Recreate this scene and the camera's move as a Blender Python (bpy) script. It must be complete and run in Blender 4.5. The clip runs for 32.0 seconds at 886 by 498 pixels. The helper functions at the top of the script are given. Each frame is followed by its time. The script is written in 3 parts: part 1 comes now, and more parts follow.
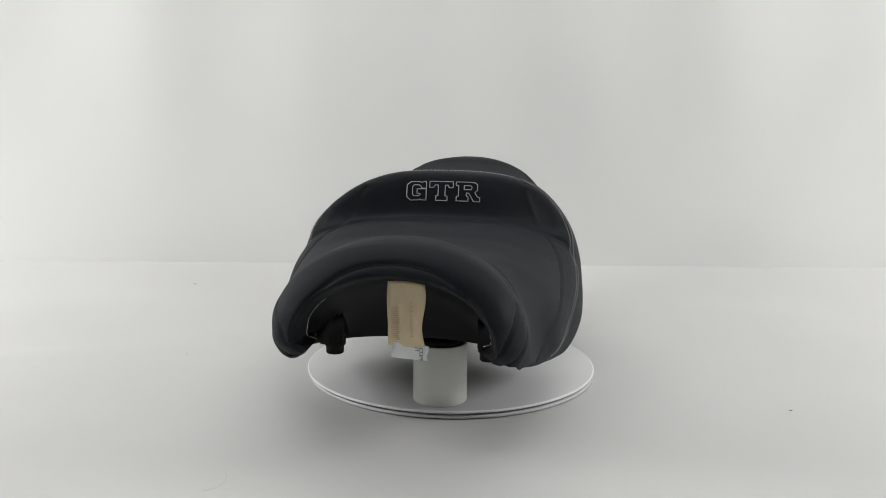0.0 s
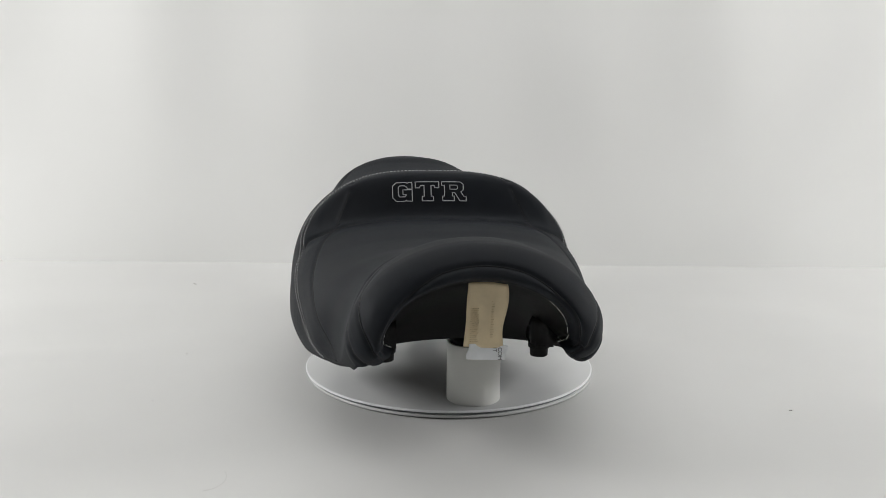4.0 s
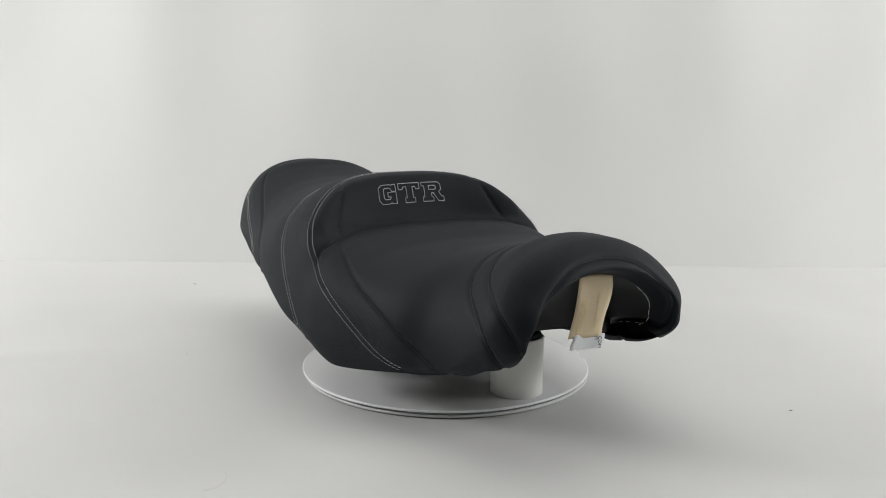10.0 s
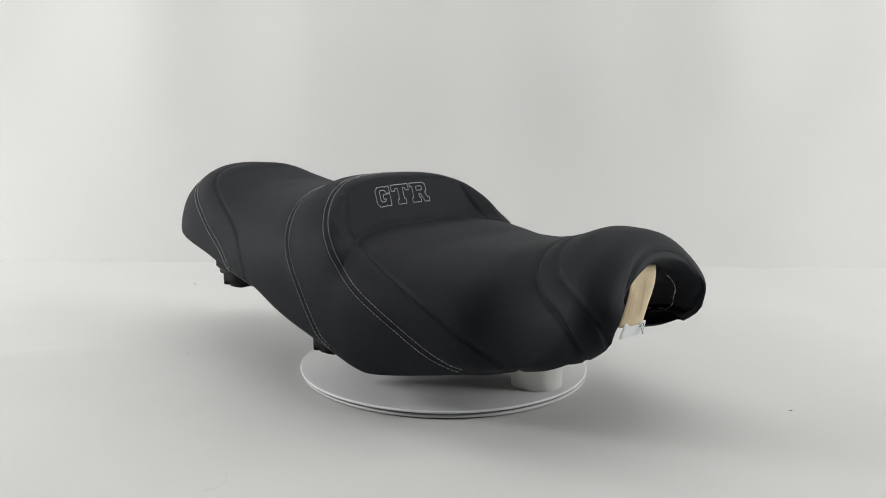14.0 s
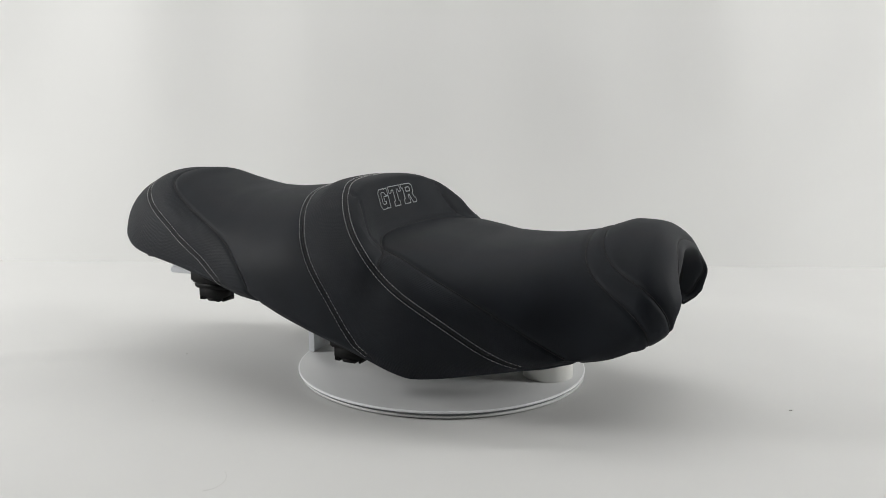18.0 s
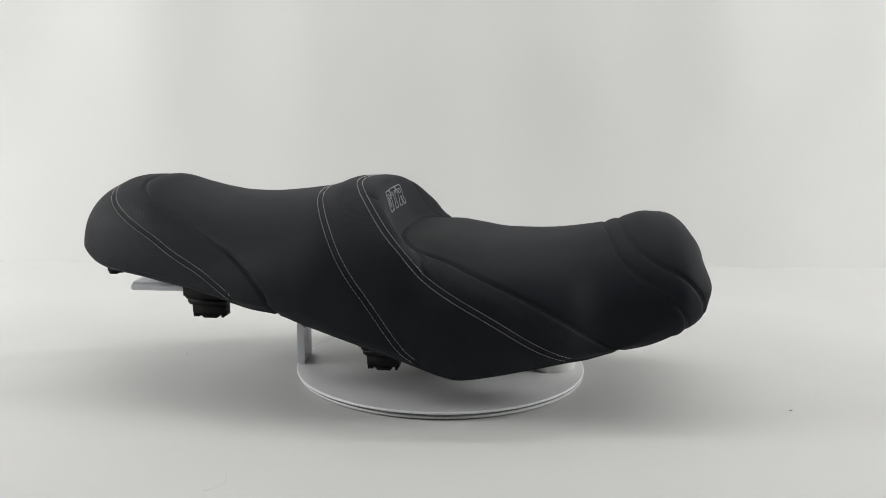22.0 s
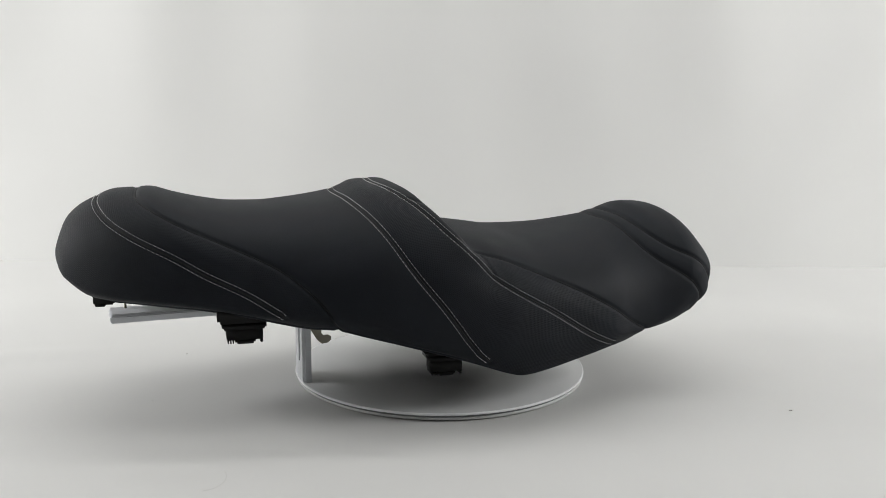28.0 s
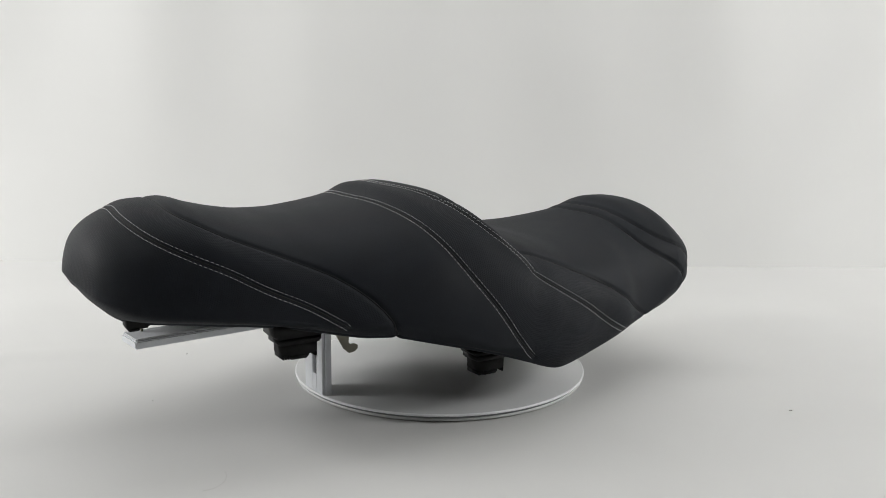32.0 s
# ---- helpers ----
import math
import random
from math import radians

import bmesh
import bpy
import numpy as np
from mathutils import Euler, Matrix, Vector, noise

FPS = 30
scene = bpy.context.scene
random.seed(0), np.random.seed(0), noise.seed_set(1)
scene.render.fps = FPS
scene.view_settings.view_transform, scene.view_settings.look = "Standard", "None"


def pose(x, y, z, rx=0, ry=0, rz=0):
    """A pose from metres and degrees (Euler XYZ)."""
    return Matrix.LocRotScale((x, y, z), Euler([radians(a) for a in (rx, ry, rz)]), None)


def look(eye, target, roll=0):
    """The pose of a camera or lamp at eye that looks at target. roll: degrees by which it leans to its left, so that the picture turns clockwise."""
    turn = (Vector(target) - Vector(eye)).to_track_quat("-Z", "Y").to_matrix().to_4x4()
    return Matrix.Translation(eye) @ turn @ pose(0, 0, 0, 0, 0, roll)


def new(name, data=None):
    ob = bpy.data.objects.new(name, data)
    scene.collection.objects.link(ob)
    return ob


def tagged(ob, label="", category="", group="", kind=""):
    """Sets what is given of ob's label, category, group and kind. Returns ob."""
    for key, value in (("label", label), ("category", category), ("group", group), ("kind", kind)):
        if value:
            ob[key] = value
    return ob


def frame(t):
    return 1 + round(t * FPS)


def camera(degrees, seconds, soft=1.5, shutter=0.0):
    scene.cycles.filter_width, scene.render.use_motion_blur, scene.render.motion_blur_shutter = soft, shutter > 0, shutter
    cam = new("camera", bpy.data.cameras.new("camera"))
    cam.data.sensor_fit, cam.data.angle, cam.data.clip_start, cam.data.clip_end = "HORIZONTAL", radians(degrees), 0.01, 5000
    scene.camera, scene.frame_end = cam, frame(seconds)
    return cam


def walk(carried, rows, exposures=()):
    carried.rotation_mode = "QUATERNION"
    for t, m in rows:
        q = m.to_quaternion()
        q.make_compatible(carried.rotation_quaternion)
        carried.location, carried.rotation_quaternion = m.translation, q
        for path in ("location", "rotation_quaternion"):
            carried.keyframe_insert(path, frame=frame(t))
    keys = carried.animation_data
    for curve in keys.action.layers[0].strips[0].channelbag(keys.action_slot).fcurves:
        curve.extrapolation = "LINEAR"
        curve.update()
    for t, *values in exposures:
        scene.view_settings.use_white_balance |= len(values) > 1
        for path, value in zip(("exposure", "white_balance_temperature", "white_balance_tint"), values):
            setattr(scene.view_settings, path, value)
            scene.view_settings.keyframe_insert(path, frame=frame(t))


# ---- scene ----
# The camera stands still on a stand before a turntable.
EYE = Vector((0.0, -1.1, 0.3575))
PITCH, YAW, ROLL = radians(10.2680), radians(-0.3275), 0.4503
AIM = EYE + Vector((math.sin(YAW) * math.cos(PITCH), math.cos(YAW) * math.cos(PITCH), -math.sin(PITCH)))
cam = camera(52.701, 32.0, soft=0.8)
walk(cam, [(0.0, look(EYE, AIM, ROLL)), (32.0, look(EYE, AIM, ROLL))])

TOP = 0.008        # height of the seat's own zero over the floor
PLATE = 0.010      # height of the turntable's upper face over the floor
SHIFT = -0.0137    # the seat sits a little off the turntable's axis


def turn(t):
    """Degrees by which the turntable has turned at t seconds."""
    return -9.407 - 2.028 * (t - 16) / 16 + 4.19594 * t - math.degrees(0.0000308390) * ((t - 16) ** 2 - 256)


# ---- world and light ----
world = bpy.data.worlds.new("world")
scene.world = world
world.use_nodes = True
world.node_tree.nodes["Background"].inputs[0].default_value = (0.80, 0.86, 0.92, 1)
world.node_tree.nodes["Background"].inputs[1].default_value = 0.25
scene.view_settings.exposure = 0.0


def area_lamp(name, eye, target, width, depth, power, colour):
    data = bpy.data.lights.new(name, "AREA")
    data.shape, data.size, data.size_y, data.energy, data.color = "RECTANGLE", width, depth, power, colour
    ob = new(name, data)
    ob.matrix_world = look(eye, target)
    return ob


for x, power in ((-2.0, 25.0), (2.0, 21.7)):
    area_lamp("softbox_light", (x, -0.20, 0.95), (x * 0.10, 0.40, 0.45), 0.6, 0.6, power, (1.0, 0.991, 0.982))
area_lamp("strip_light", (0.0, 0.36, 1.70), (0, 0.26, 0), 2.6, 0.10, 7.5, (1.0, 0.991, 0.982))
# a broad unseen lamp, added overhead only to fill the shade
area_lamp("overhead_fill", (0.0, 0.00, 2.35), (0, 0.10, 0), 3.0, 1.6, 3.0, (1.0, 0.991, 0.982))



# ---- materials ----
def material(name, colour, rough=0.5, metal=0.0, vary=0.0, vary_scale=20.0, bump=0.0, bump_scale=200.0, sheen=0.0, spec=0.5):
    m = bpy.data.materials.new(name)
    m.use_nodes = True
    nt = m.node_tree
    b = nt.nodes["Principled BSDF"]
    b.inputs["Base Color"].default_value = (*colour, 1)
    b.inputs["Roughness"].default_value = rough
    b.inputs["Metallic"].default_value = metal
    b.inputs["Specular IOR Level"].default_value = spec
    b.inputs["Sheen Weight"].default_value = sheen
    co = nt.nodes.new("ShaderNodeTexCoord")
    if vary:
        n1 = nt.nodes.new("ShaderNodeTexNoise")
        n1.inputs["Scale"].default_value, n1.inputs["Detail"].default_value = vary_scale, 6
        nt.links.new(co.outputs["Object"], n1.inputs["Vector"])
        ramp = nt.nodes.new("ShaderNodeMapRange")
        ramp.inputs["From Min"].default_value, ramp.inputs["From Max"].default_value = 0.3, 0.7
        ramp.inputs["To Min"].default_value, ramp.inputs["To Max"].default_value = 1 - vary, 1 + vary
        nt.links.new(n1.outputs["Fac"], ramp.inputs["Value"])
        mix = nt.nodes.new("ShaderNodeVectorMath")
        mix.operation = "SCALE"
        mix.inputs[0].default_value = colour
        nt.links.new(ramp.outputs["Result"], mix.inputs["Scale"])
        nt.links.new(mix.outputs["Vector"], b.inputs["Base Color"])
        rr = nt.nodes.new("ShaderNodeMapRange")
        rr.inputs["To Min"].default_value, rr.inputs["To Max"].default_value = max(0, rough - vary * 0.4), min(1, rough + vary * 0.4)
        nt.links.new(n1.outputs["Fac"], rr.inputs["Value"])
        nt.links.new(rr.outputs["Result"], b.inputs["Roughness"])
    if bump:
        n2 = nt.nodes.new("ShaderNodeTexNoise")
        n2.inputs["Scale"].default_value, n2.inputs["Detail"].default_value = bump_scale, 4
        nt.links.new(co.outputs["Object"], n2.inputs["Vector"])
        bp = nt.nodes.new("ShaderNodeBump")
        bp.inputs["Strength"].default_value, bp.inputs["Distance"].default_value = bump, 0.001
        nt.links.new(n2.outputs["Fac"], bp.inputs["Height"])
        nt.links.new(bp.outputs["Normal"], b.inputs["Normal"])
    return m


VINYL = material("black_vinyl", (0.0066, 0.0086, 0.0120), 0.62, vary=0.14, vary_scale=30, bump=0.15, bump_scale=900, spec=0.185)
GRAIN = material("dotted_black_vinyl", (0.0066, 0.0086, 0.0120), 0.62, vary=0.14, vary_scale=30, spec=0.185)
STITCH = material("grey_thread", (0.50, 0.50, 0.50), 0.7, vary=0.15, vary_scale=400)
EMBROIDERY = material("silver_embroidery_thread", (0.40, 0.41, 0.42), 0.6, vary=0.2, vary_scale=600)
CORD = material("black_seam_thread", (0.004, 0.004, 0.005), 0.8)
PAPER = material("white_backdrop_sheet", (0.80, 0.803, 0.79), 0.8, vary=0.015, vary_scale=2.5, bump=0.04, bump_scale=60)
FLOOR = material("off_white_floor_sheet", (0.60, 0.602, 0.592), 0.7, vary=0.02, vary_scale=4, bump=0.05, bump_scale=40)
# grey stands for the dark room behind the camera and holds back front bounce
DIM = material("dark_room_stand_in", (0.18, 0.18, 0.185), 0.8, vary=0.05)
BOARD = material("white_board", (0.62, 0.63, 0.63), 0.34, vary=0.03, vary_scale=12, bump=0.05, bump_scale=80)
LACQUER = material("white_lacquered_metal", (0.74, 0.76, 0.79), 0.38, vary=0.06, vary_scale=25, bump=0.05, bump_scale=120)
# paler than BOARD: the rim's highlight is put into this colour
EDGE = material("painted_rim_highlight", (0.86, 0.87, 0.88), 0.3, vary=0.03, vary_scale=12)
# shade in the gap between the boards, put in as dark grey
DARKGAP = material("board_gap_shade", (0.20, 0.21, 0.22), 0.6, vary=0.1)
PIPE = material("white_plastic_pipe", (0.80, 0.80, 0.765), 0.42, vary=0.03, vary_scale=15, bump=0.03, bump_scale=60)
PLASTIC = material("black_plastic", (0.004, 0.004, 0.0045), 0.34, spec=0.18, vary=0.25, vary_scale=40, bump=0.1, bump_scale=300)
RUBBER = material("black_rubber", (0.004, 0.004, 0.0042), 0.6, vary=0.2, vary_scale=60, bump=0.2, bump_scale=400, spec=0.2)
STEEL = material("dull_steel", (0.21, 0.20, 0.165), 0.5, metal=1.0, vary=0.2, vary_scale=60)
STAPLE = material("bright_staple_wire", (0.62, 0.62, 0.60), 0.45, metal=0.6, vary=0.1, vary_scale=200)
TAN = material("tan_paper_tag", (0.71, 0.59, 0.39), 0.8, vary=0.07, vary_scale=60, bump=0.25, bump_scale=200)
TANINK = material("faded_brown_print", (0.63, 0.51, 0.325), 0.85, vary=0.2, vary_scale=300)
LABEL = material("white_woven_label", (0.84, 0.86, 0.88), 0.7, vary=0.04, vary_scale=80, bump=0.1, bump_scale=500)
INK = material("black_print", (0.02, 0.02, 0.02), 0.7)
LINT = material("grey_lint", (0.38, 0.37, 0.35), 0.9)


def dotted(m):
    """Adds the fine pressed dots of a grip vinyl, in rows along the cover."""
    nt = m.node_tree
    co = nt.nodes.new("ShaderNodeUVMap")
    co.uv_map = "cloth"
    vo = nt.nodes.new("ShaderNodeTexVoronoi")
    vo.voronoi_dimensions = "2D"
    vo.inputs["Scale"].default_value, vo.inputs["Randomness"].default_value = 520, 0.0
    nt.links.new(co.outputs["UV"], vo.inputs["Vector"])
    ramp = nt.nodes.new("ShaderNodeMapRange")
    ramp.inputs["From Min"].default_value, ramp.inputs["From Max"].default_value = 0.18, 0.42
    nt.links.new(vo.outputs["Distance"], ramp.inputs["Value"])
    bp = nt.nodes.new("ShaderNodeBump")
    bp.inputs["Strength"].default_value, bp.inputs["Distance"].default_value = 0.36, 0.0005
    nt.links.new(ramp.outputs["Result"], bp.inputs["Height"])
    nt.links.new(bp.outputs["Normal"], nt.nodes["Principled BSDF"].inputs["Normal"])


dotted(GRAIN)


# ---- mesh helpers ----
def shade(me, smooth=True):
    me.polygons.foreach_set("use_smooth", [smooth] * len(me.polygons))


def link(name, bm, mat, parent=None, label="", smooth=True):
    me = bpy.data.meshes.new(name)
    bm.to_mesh(me)
    bm.free()
    if mat:
        me.materials.append(mat)
    shade(me, smooth)
    ob = new(name, me)
    if parent:
        ob.parent = parent
    if label:
        ob["label"] = label
    return ob


part = link


def box(bm, x0, x1, y0, y1, z0, z1, bevel=0.0, m=None):
    g = bmesh.ops.create_cube(bm, size=1)
    vs = g["verts"]
    for v in vs:
        v.co = Vector(((x0 + x1) / 2 + v.co.x * (x1 - x0), (y0 + y1) / 2 + v.co.y * (y1 - y0), (z0 + z1) / 2 + v.co.z * (z1 - z0)))
        if m:
            v.co = m @ v.co
    if bevel:
        es = {e for v in vs for e in v.link_edges}
        bmesh.ops.bevel(bm, geom=list(es), offset=bevel, segments=2, affect="EDGES", clamp_overlap=True)


def lathe(bm, profile, n=96, cx=0.0, cy=0.0):
    """Turns a profile of (radius, z) round the upright axis; profile runs closed if its ends have radius 0."""
    rings = []
    for r, z in profile:
        if r < 1e-9:
            rings.append([bm.verts.new((cx, cy, z))])
        else:
            rings.append([bm.verts.new((cx + r * math.cos(2 * math.pi * i / n), cy + r * math.sin(2 * math.pi * i / n), z)) for i in range(n)])
    for a, b in zip(rings, rings[1:]):
        for i in range(n):
            j = (i + 1) % n
            if len(a) == 1:
                bm.faces.new((a[0], b[j], b[i])[::-1])
            elif len(b) == 1:
                bm.faces.new((a[i], a[j], b[0]))
            else:
                bm.faces.new((a[i], a[j], b[j], b[i]))


# ---- the setting: a white sheet on the floor, another hung behind it ----
def fold(x, z):
    """How far the hung sheet bellies out of its plane."""
    k = min(1.0, max(0.0, (z - 0.03) / 0.4))
    f = 0.035 * k * (noise.noise((x * 2.3, z * 0.35, 1.7)) + 0.5 * noise.noise((x * 5.1 + z * 0.9, z * 0.3, 4.2)))
    for x0, lean, wide, deep in ((0.535, 0.58, 0.075, 0.016), (0.80, 0.45, 0.08, 0.018), (1.15, 0.35, 0.08, 0.020), (-0.27, 0.02, 0.07, 0.007), (-0.60, 0.15, 0.11, 0.007), (-1.0, 0.25, 0.09, 0.014), (0.12, 0.10, 0.14, 0.010)):
        f += k * deep * math.exp(-((x - x0 - lean * z) / wide) ** 2)
    return f


def sheet(name, label, rows_yz, bend, mat):
    bm = bmesh.new()
    nx = 300
    rows = []
    for y, z in rows_yz:
        rows.append([bm.verts.new((x, *bend(x, y, z))) for x in (-3.0 + 6.0 * i / nx for i in range(nx + 1))])
    for a, b in zip(rows, rows[1:]):
        for i in range(nx):
            bm.faces.new((a[i], a[i + 1], b[i + 1], b[i]))
    return tagged(link(name, bm, mat), label, "backdrop" if name == "backdrop" else "floor", kind="structure")


def floor_bend(x, y, z):
    """Low waves, flat under the turntable; a rise added towards the backdrop makes that strip catch more light."""
    k = min(1.0, max(0.0, (math.hypot(x, y) - 0.28) / 0.2)) * min(1.0, max(0.0, (0.60 - y) / 0.15))
    rise = 0.020 * max(0.0, (y - 0.38) / 0.22) ** 2
    crease = 0.0045 * math.exp(-((y - 0.04 - 0.25 * (x + 0.6)) / 0.022) ** 2) / (1 + math.exp((x + 0.50) / 0.03))
    return y, rise + crease + 0.0035 * k * (noise.noise((x * 1.6 + 3, y * 3.2, 0.4)) + 0.5 * noise.noise((x * 3.7, y * 6.0, 2.4)) - 0.9)


sheet("backdrop", "white cloth backdrop hanging in soft folds behind the turntable", [(0.599, 2.60 * (i / 60) ** 1.3) for i in range(61)], lambda x, y, z: (y - fold(x, z), z), PAPER)
sheet("floor", "white sheet spread over the floor with faint waves", [(-3.0 + 3.61 * (i / 150) ** 0.7, 0.0) for i in range(151)], floor_bend, FLOOR)


def room():
    # unseen ceiling and walls, added to close the set and bounce the lamps' light
    bm = bmesh.new()
    box(bm, -3.0, 3.0, -3.0, 0.80, 2.6, 2.7)
    tagged(link("ceiling", bm, PAPER, smooth=False), "unseen plain white ceiling added over the set", "ceiling", kind="structure")
    for name, b in (("wall_west", (-3.1, -3.0, -3.0, 0.80, 0, 2.6)), ("wall_east", (3.0, 3.1, -3.0, 0.80, 0, 2.6)), ("wall_south", (-3.1, 3.1, -3.1, -3.0, 0, 2.6)), ("wall_north", (-3.1, 3.1, 0.80, 0.90, 0, 2.6))):
        bm = bmesh.new()
        box(bm, *b)
        tagged(link(name, bm, DIM if name == "wall_south" else PAPER, smooth=False), "unseen plain wall added around the set", "wall", kind="structure")


room()
# ---- the seat's form ----
def spline(xs, ys):
    """A smooth curve through the knots that doesn't overshoot (monotone cubic)."""
    xs, ys = np.array(xs, float), np.array(ys, float)
    h, d = np.diff(xs), np.diff(ys) / np.diff(xs)
    m = np.concatenate([[d[0]], np.where(d[1:] * d[:-1] > 0, 2 * d[1:] * d[:-1] / (d[1:] + d[:-1] + 1e-12), 0), [d[-1]]])

    def f(x):
        x = np.clip(np.asarray(x, float), xs[0], xs[-1])
        i = np.clip(np.searchsorted(xs, x, side="right") - 1, 0, len(xs) - 2)
        s = (x - xs[i]) / h[i]
        return ((2 * s**3 - 3 * s**2 + 1) * ys[i] + (s**3 - 2 * s**2 + s) * h[i] * m[i] + (3 * s**2 - 2 * s**3) * ys[i + 1] + (s**3 - s**2) * h[i] * m[i + 1])
    return f


def soft(f, x0, x1, sigma):
    """The same curve with its corners rounded over about sigma metres."""
    x = np.arange(x0, x1 + 1e-9, 0.001)
    y, r = f(x), int(3 * sigma / 0.001)
    k = np.exp(-0.5 * (np.arange(-r, r + 1) * 0.001 / sigma) ** 2)
    pad = np.concatenate([2 * y[0] - y[r:0:-1], y, 2 * y[-1] - y[-2:-r - 2:-1]])
    z = np.convolve(pad, k / k.sum(), "valid")
    return lambda q: np.interp(q, x, z)


# along the seat, from the nose at -y to the tail at +y
CREST = spline([-0.262, -0.24, -0.215, -0.19, -0.16, -0.13, -0.1, -0.07, -0.035, 0.0, 0.03, 0.046, 0.053, 0.058, 0.062, 0.067, 0.075, 0.09, 0.113, 0.133, 0.166, 0.2, 0.231, 0.263, 0.295, 0.327, 0.355, 0.389, 0.415, 0.434, 0.444, 0.45],
               [0.2038, 0.2043, 0.1981, 0.1899, 0.1824, 0.1775, 0.1753, 0.1744, 0.1784, 0.1817, 0.1806, 0.182, 0.1838, 0.1904, 0.2032, 0.2213, 0.2367, 0.2394, 0.2384, 0.2312, 0.2235, 0.2192, 0.2168, 0.2175, 0.2219, 0.2294, 0.2376, 0.2357, 0.2253, 0.2105, 0.1943, 0.1801])
# the same towards the sides, where the hump's front runs out in a slope
SLOPE = spline([-0.262, -0.24, -0.215, -0.19, -0.16, -0.13, -0.1, -0.07, -0.035, 0.0, 0.02, 0.034, 0.044, 0.052, 0.06, 0.07, 0.08, 0.1, 0.13, 0.166, 0.2, 0.231, 0.263, 0.295, 0.327, 0.355, 0.389, 0.415, 0.434, 0.444, 0.45],
               [0.2038, 0.2043, 0.1981, 0.1899, 0.1824, 0.1775, 0.1753, 0.1744, 0.1784, 0.1822, 0.1855, 0.1900, 0.1965, 0.2070, 0.2145, 0.2205, 0.2252, 0.2300, 0.2298, 0.2235, 0.2192, 0.2168, 0.2175, 0.2219, 0.2294, 0.2376, 0.2357, 0.2253, 0.2105, 0.1943, 0.1801])
WIDE = spline([-0.262, -0.23, -0.18, -0.15, -0.1, -0.04, 0.0, 0.06, 0.12, 0.18, 0.25, 0.32, 0.36, 0.4, 0.425, 0.441, 0.45],
              [0.1262, 0.1273, 0.1383, 0.153, 0.1649, 0.1781, 0.1812, 0.1809, 0.1758, 0.1662, 0.1514, 0.1346, 0.1235, 0.1071, 0.0879, 0.0694, 0.0354])
BELLY = spline([-0.262, -0.2, -0.1, -0.03, 0.03, 0.07, 0.1, 0.15, 0.2, 0.25, 0.3, 0.35, 0.4, 0.45],
                [0.1101, 0.0704, 0.0832, 0.0841, 0.0753, 0.0802, 0.0955, 0.1163, 0.1206, 0.122, 0.1316, 0.1377, 0.1435, 0.1640])
HEM = spline([-0.262, -0.242, -0.227, -0.198, -0.167, -0.15, -0.105, -0.074, -0.034, -0.019, 0.002, 0.06, 0.119, 0.169, 0.205, 0.261, 0.31, 0.36, 0.386, 0.41, 0.45],
             [0.0865, 0.0776, 0.0732, 0.0672, 0.0613, 0.0593, 0.0517, 0.0463, 0.042, 0.0459, 0.0531, 0.0747, 0.0918, 0.1029, 0.107, 0.1193, 0.1267, 0.1285, 0.1288, 0.1310, 0.163])
TUCK = spline([-0.262, -0.18, -0.04, 0.0, 0.1, 0.18, 0.3, 0.4, 0.45],
              [0.0095, 0.0097, 0.0138, 0.0095, 0.006, 0.0151, 0.0156, 0.042, 0.036])
SQUARE = spline([-0.262, -0.2, -0.1, -0.03, 0.0, 0.03, 0.05, 0.07, 0.09, 0.12, 0.16, 0.2, 0.25, 0.29, 0.33, 0.37, 0.41, 0.45],
                [2.07, 2.32, 2.79, 3.14, 3.32, 3.36, 3.23, 3.07, 2.91, 2.64, 2.43, 2.33, 2.36, 2.41, 2.52, 2.37, 2.12, 2.09])
# how far the sides of a section lie before its middle
BEND = spline([-0.262, -0.1, -0.03, 0.02, 0.053, 0.09, 0.13, 0.18, 0.25, 0.3, 0.35, 0.4, 0.45],
              [-0.0029, 0.0024, 0.0013, 0.0211, 0.0255, 0.0213, 0.0105, 0.0121, 0.0196, 0.0268, 0.0294, 0.0308, 0.0171])
CREST, SLOPE = soft(CREST, -0.262, 0.45, 0.0025), soft(SLOPE, -0.262, 0.45, 0.006)
WIDE, HEM = soft(WIDE, -0.262, 0.45, 0.008), soft(HEM, -0.262, 0.45, 0.005)
BELLY, TUCK, SQUARE, BEND = (soft(g, -0.262, 0.45, 0.016) for g in (BELLY, TUCK, SQUARE, BEND))
# the roll round the nose's edge: (y, how far it has shrunk inwards)
ROLL_Y = spline([0, 0.2, 0.4, 0.6, 0.8, 1.0], [-0.262, -0.2770, -0.2908, -0.2980, -0.2890, -0.2710])
ROLL_IN = spline([0, 0.1, 0.2, 0.4, 0.6, 0.8, 1.0], [0.0, 0.0012, 0.0042, 0.0143, 0.0265, 0.0320, 0.0350])

ROLL_UP = spline([0, 0.2, 0.4, 0.6, 0.8, 1.0], [0, 0.001, 0.003, 0.008, 0.013, 0.017])


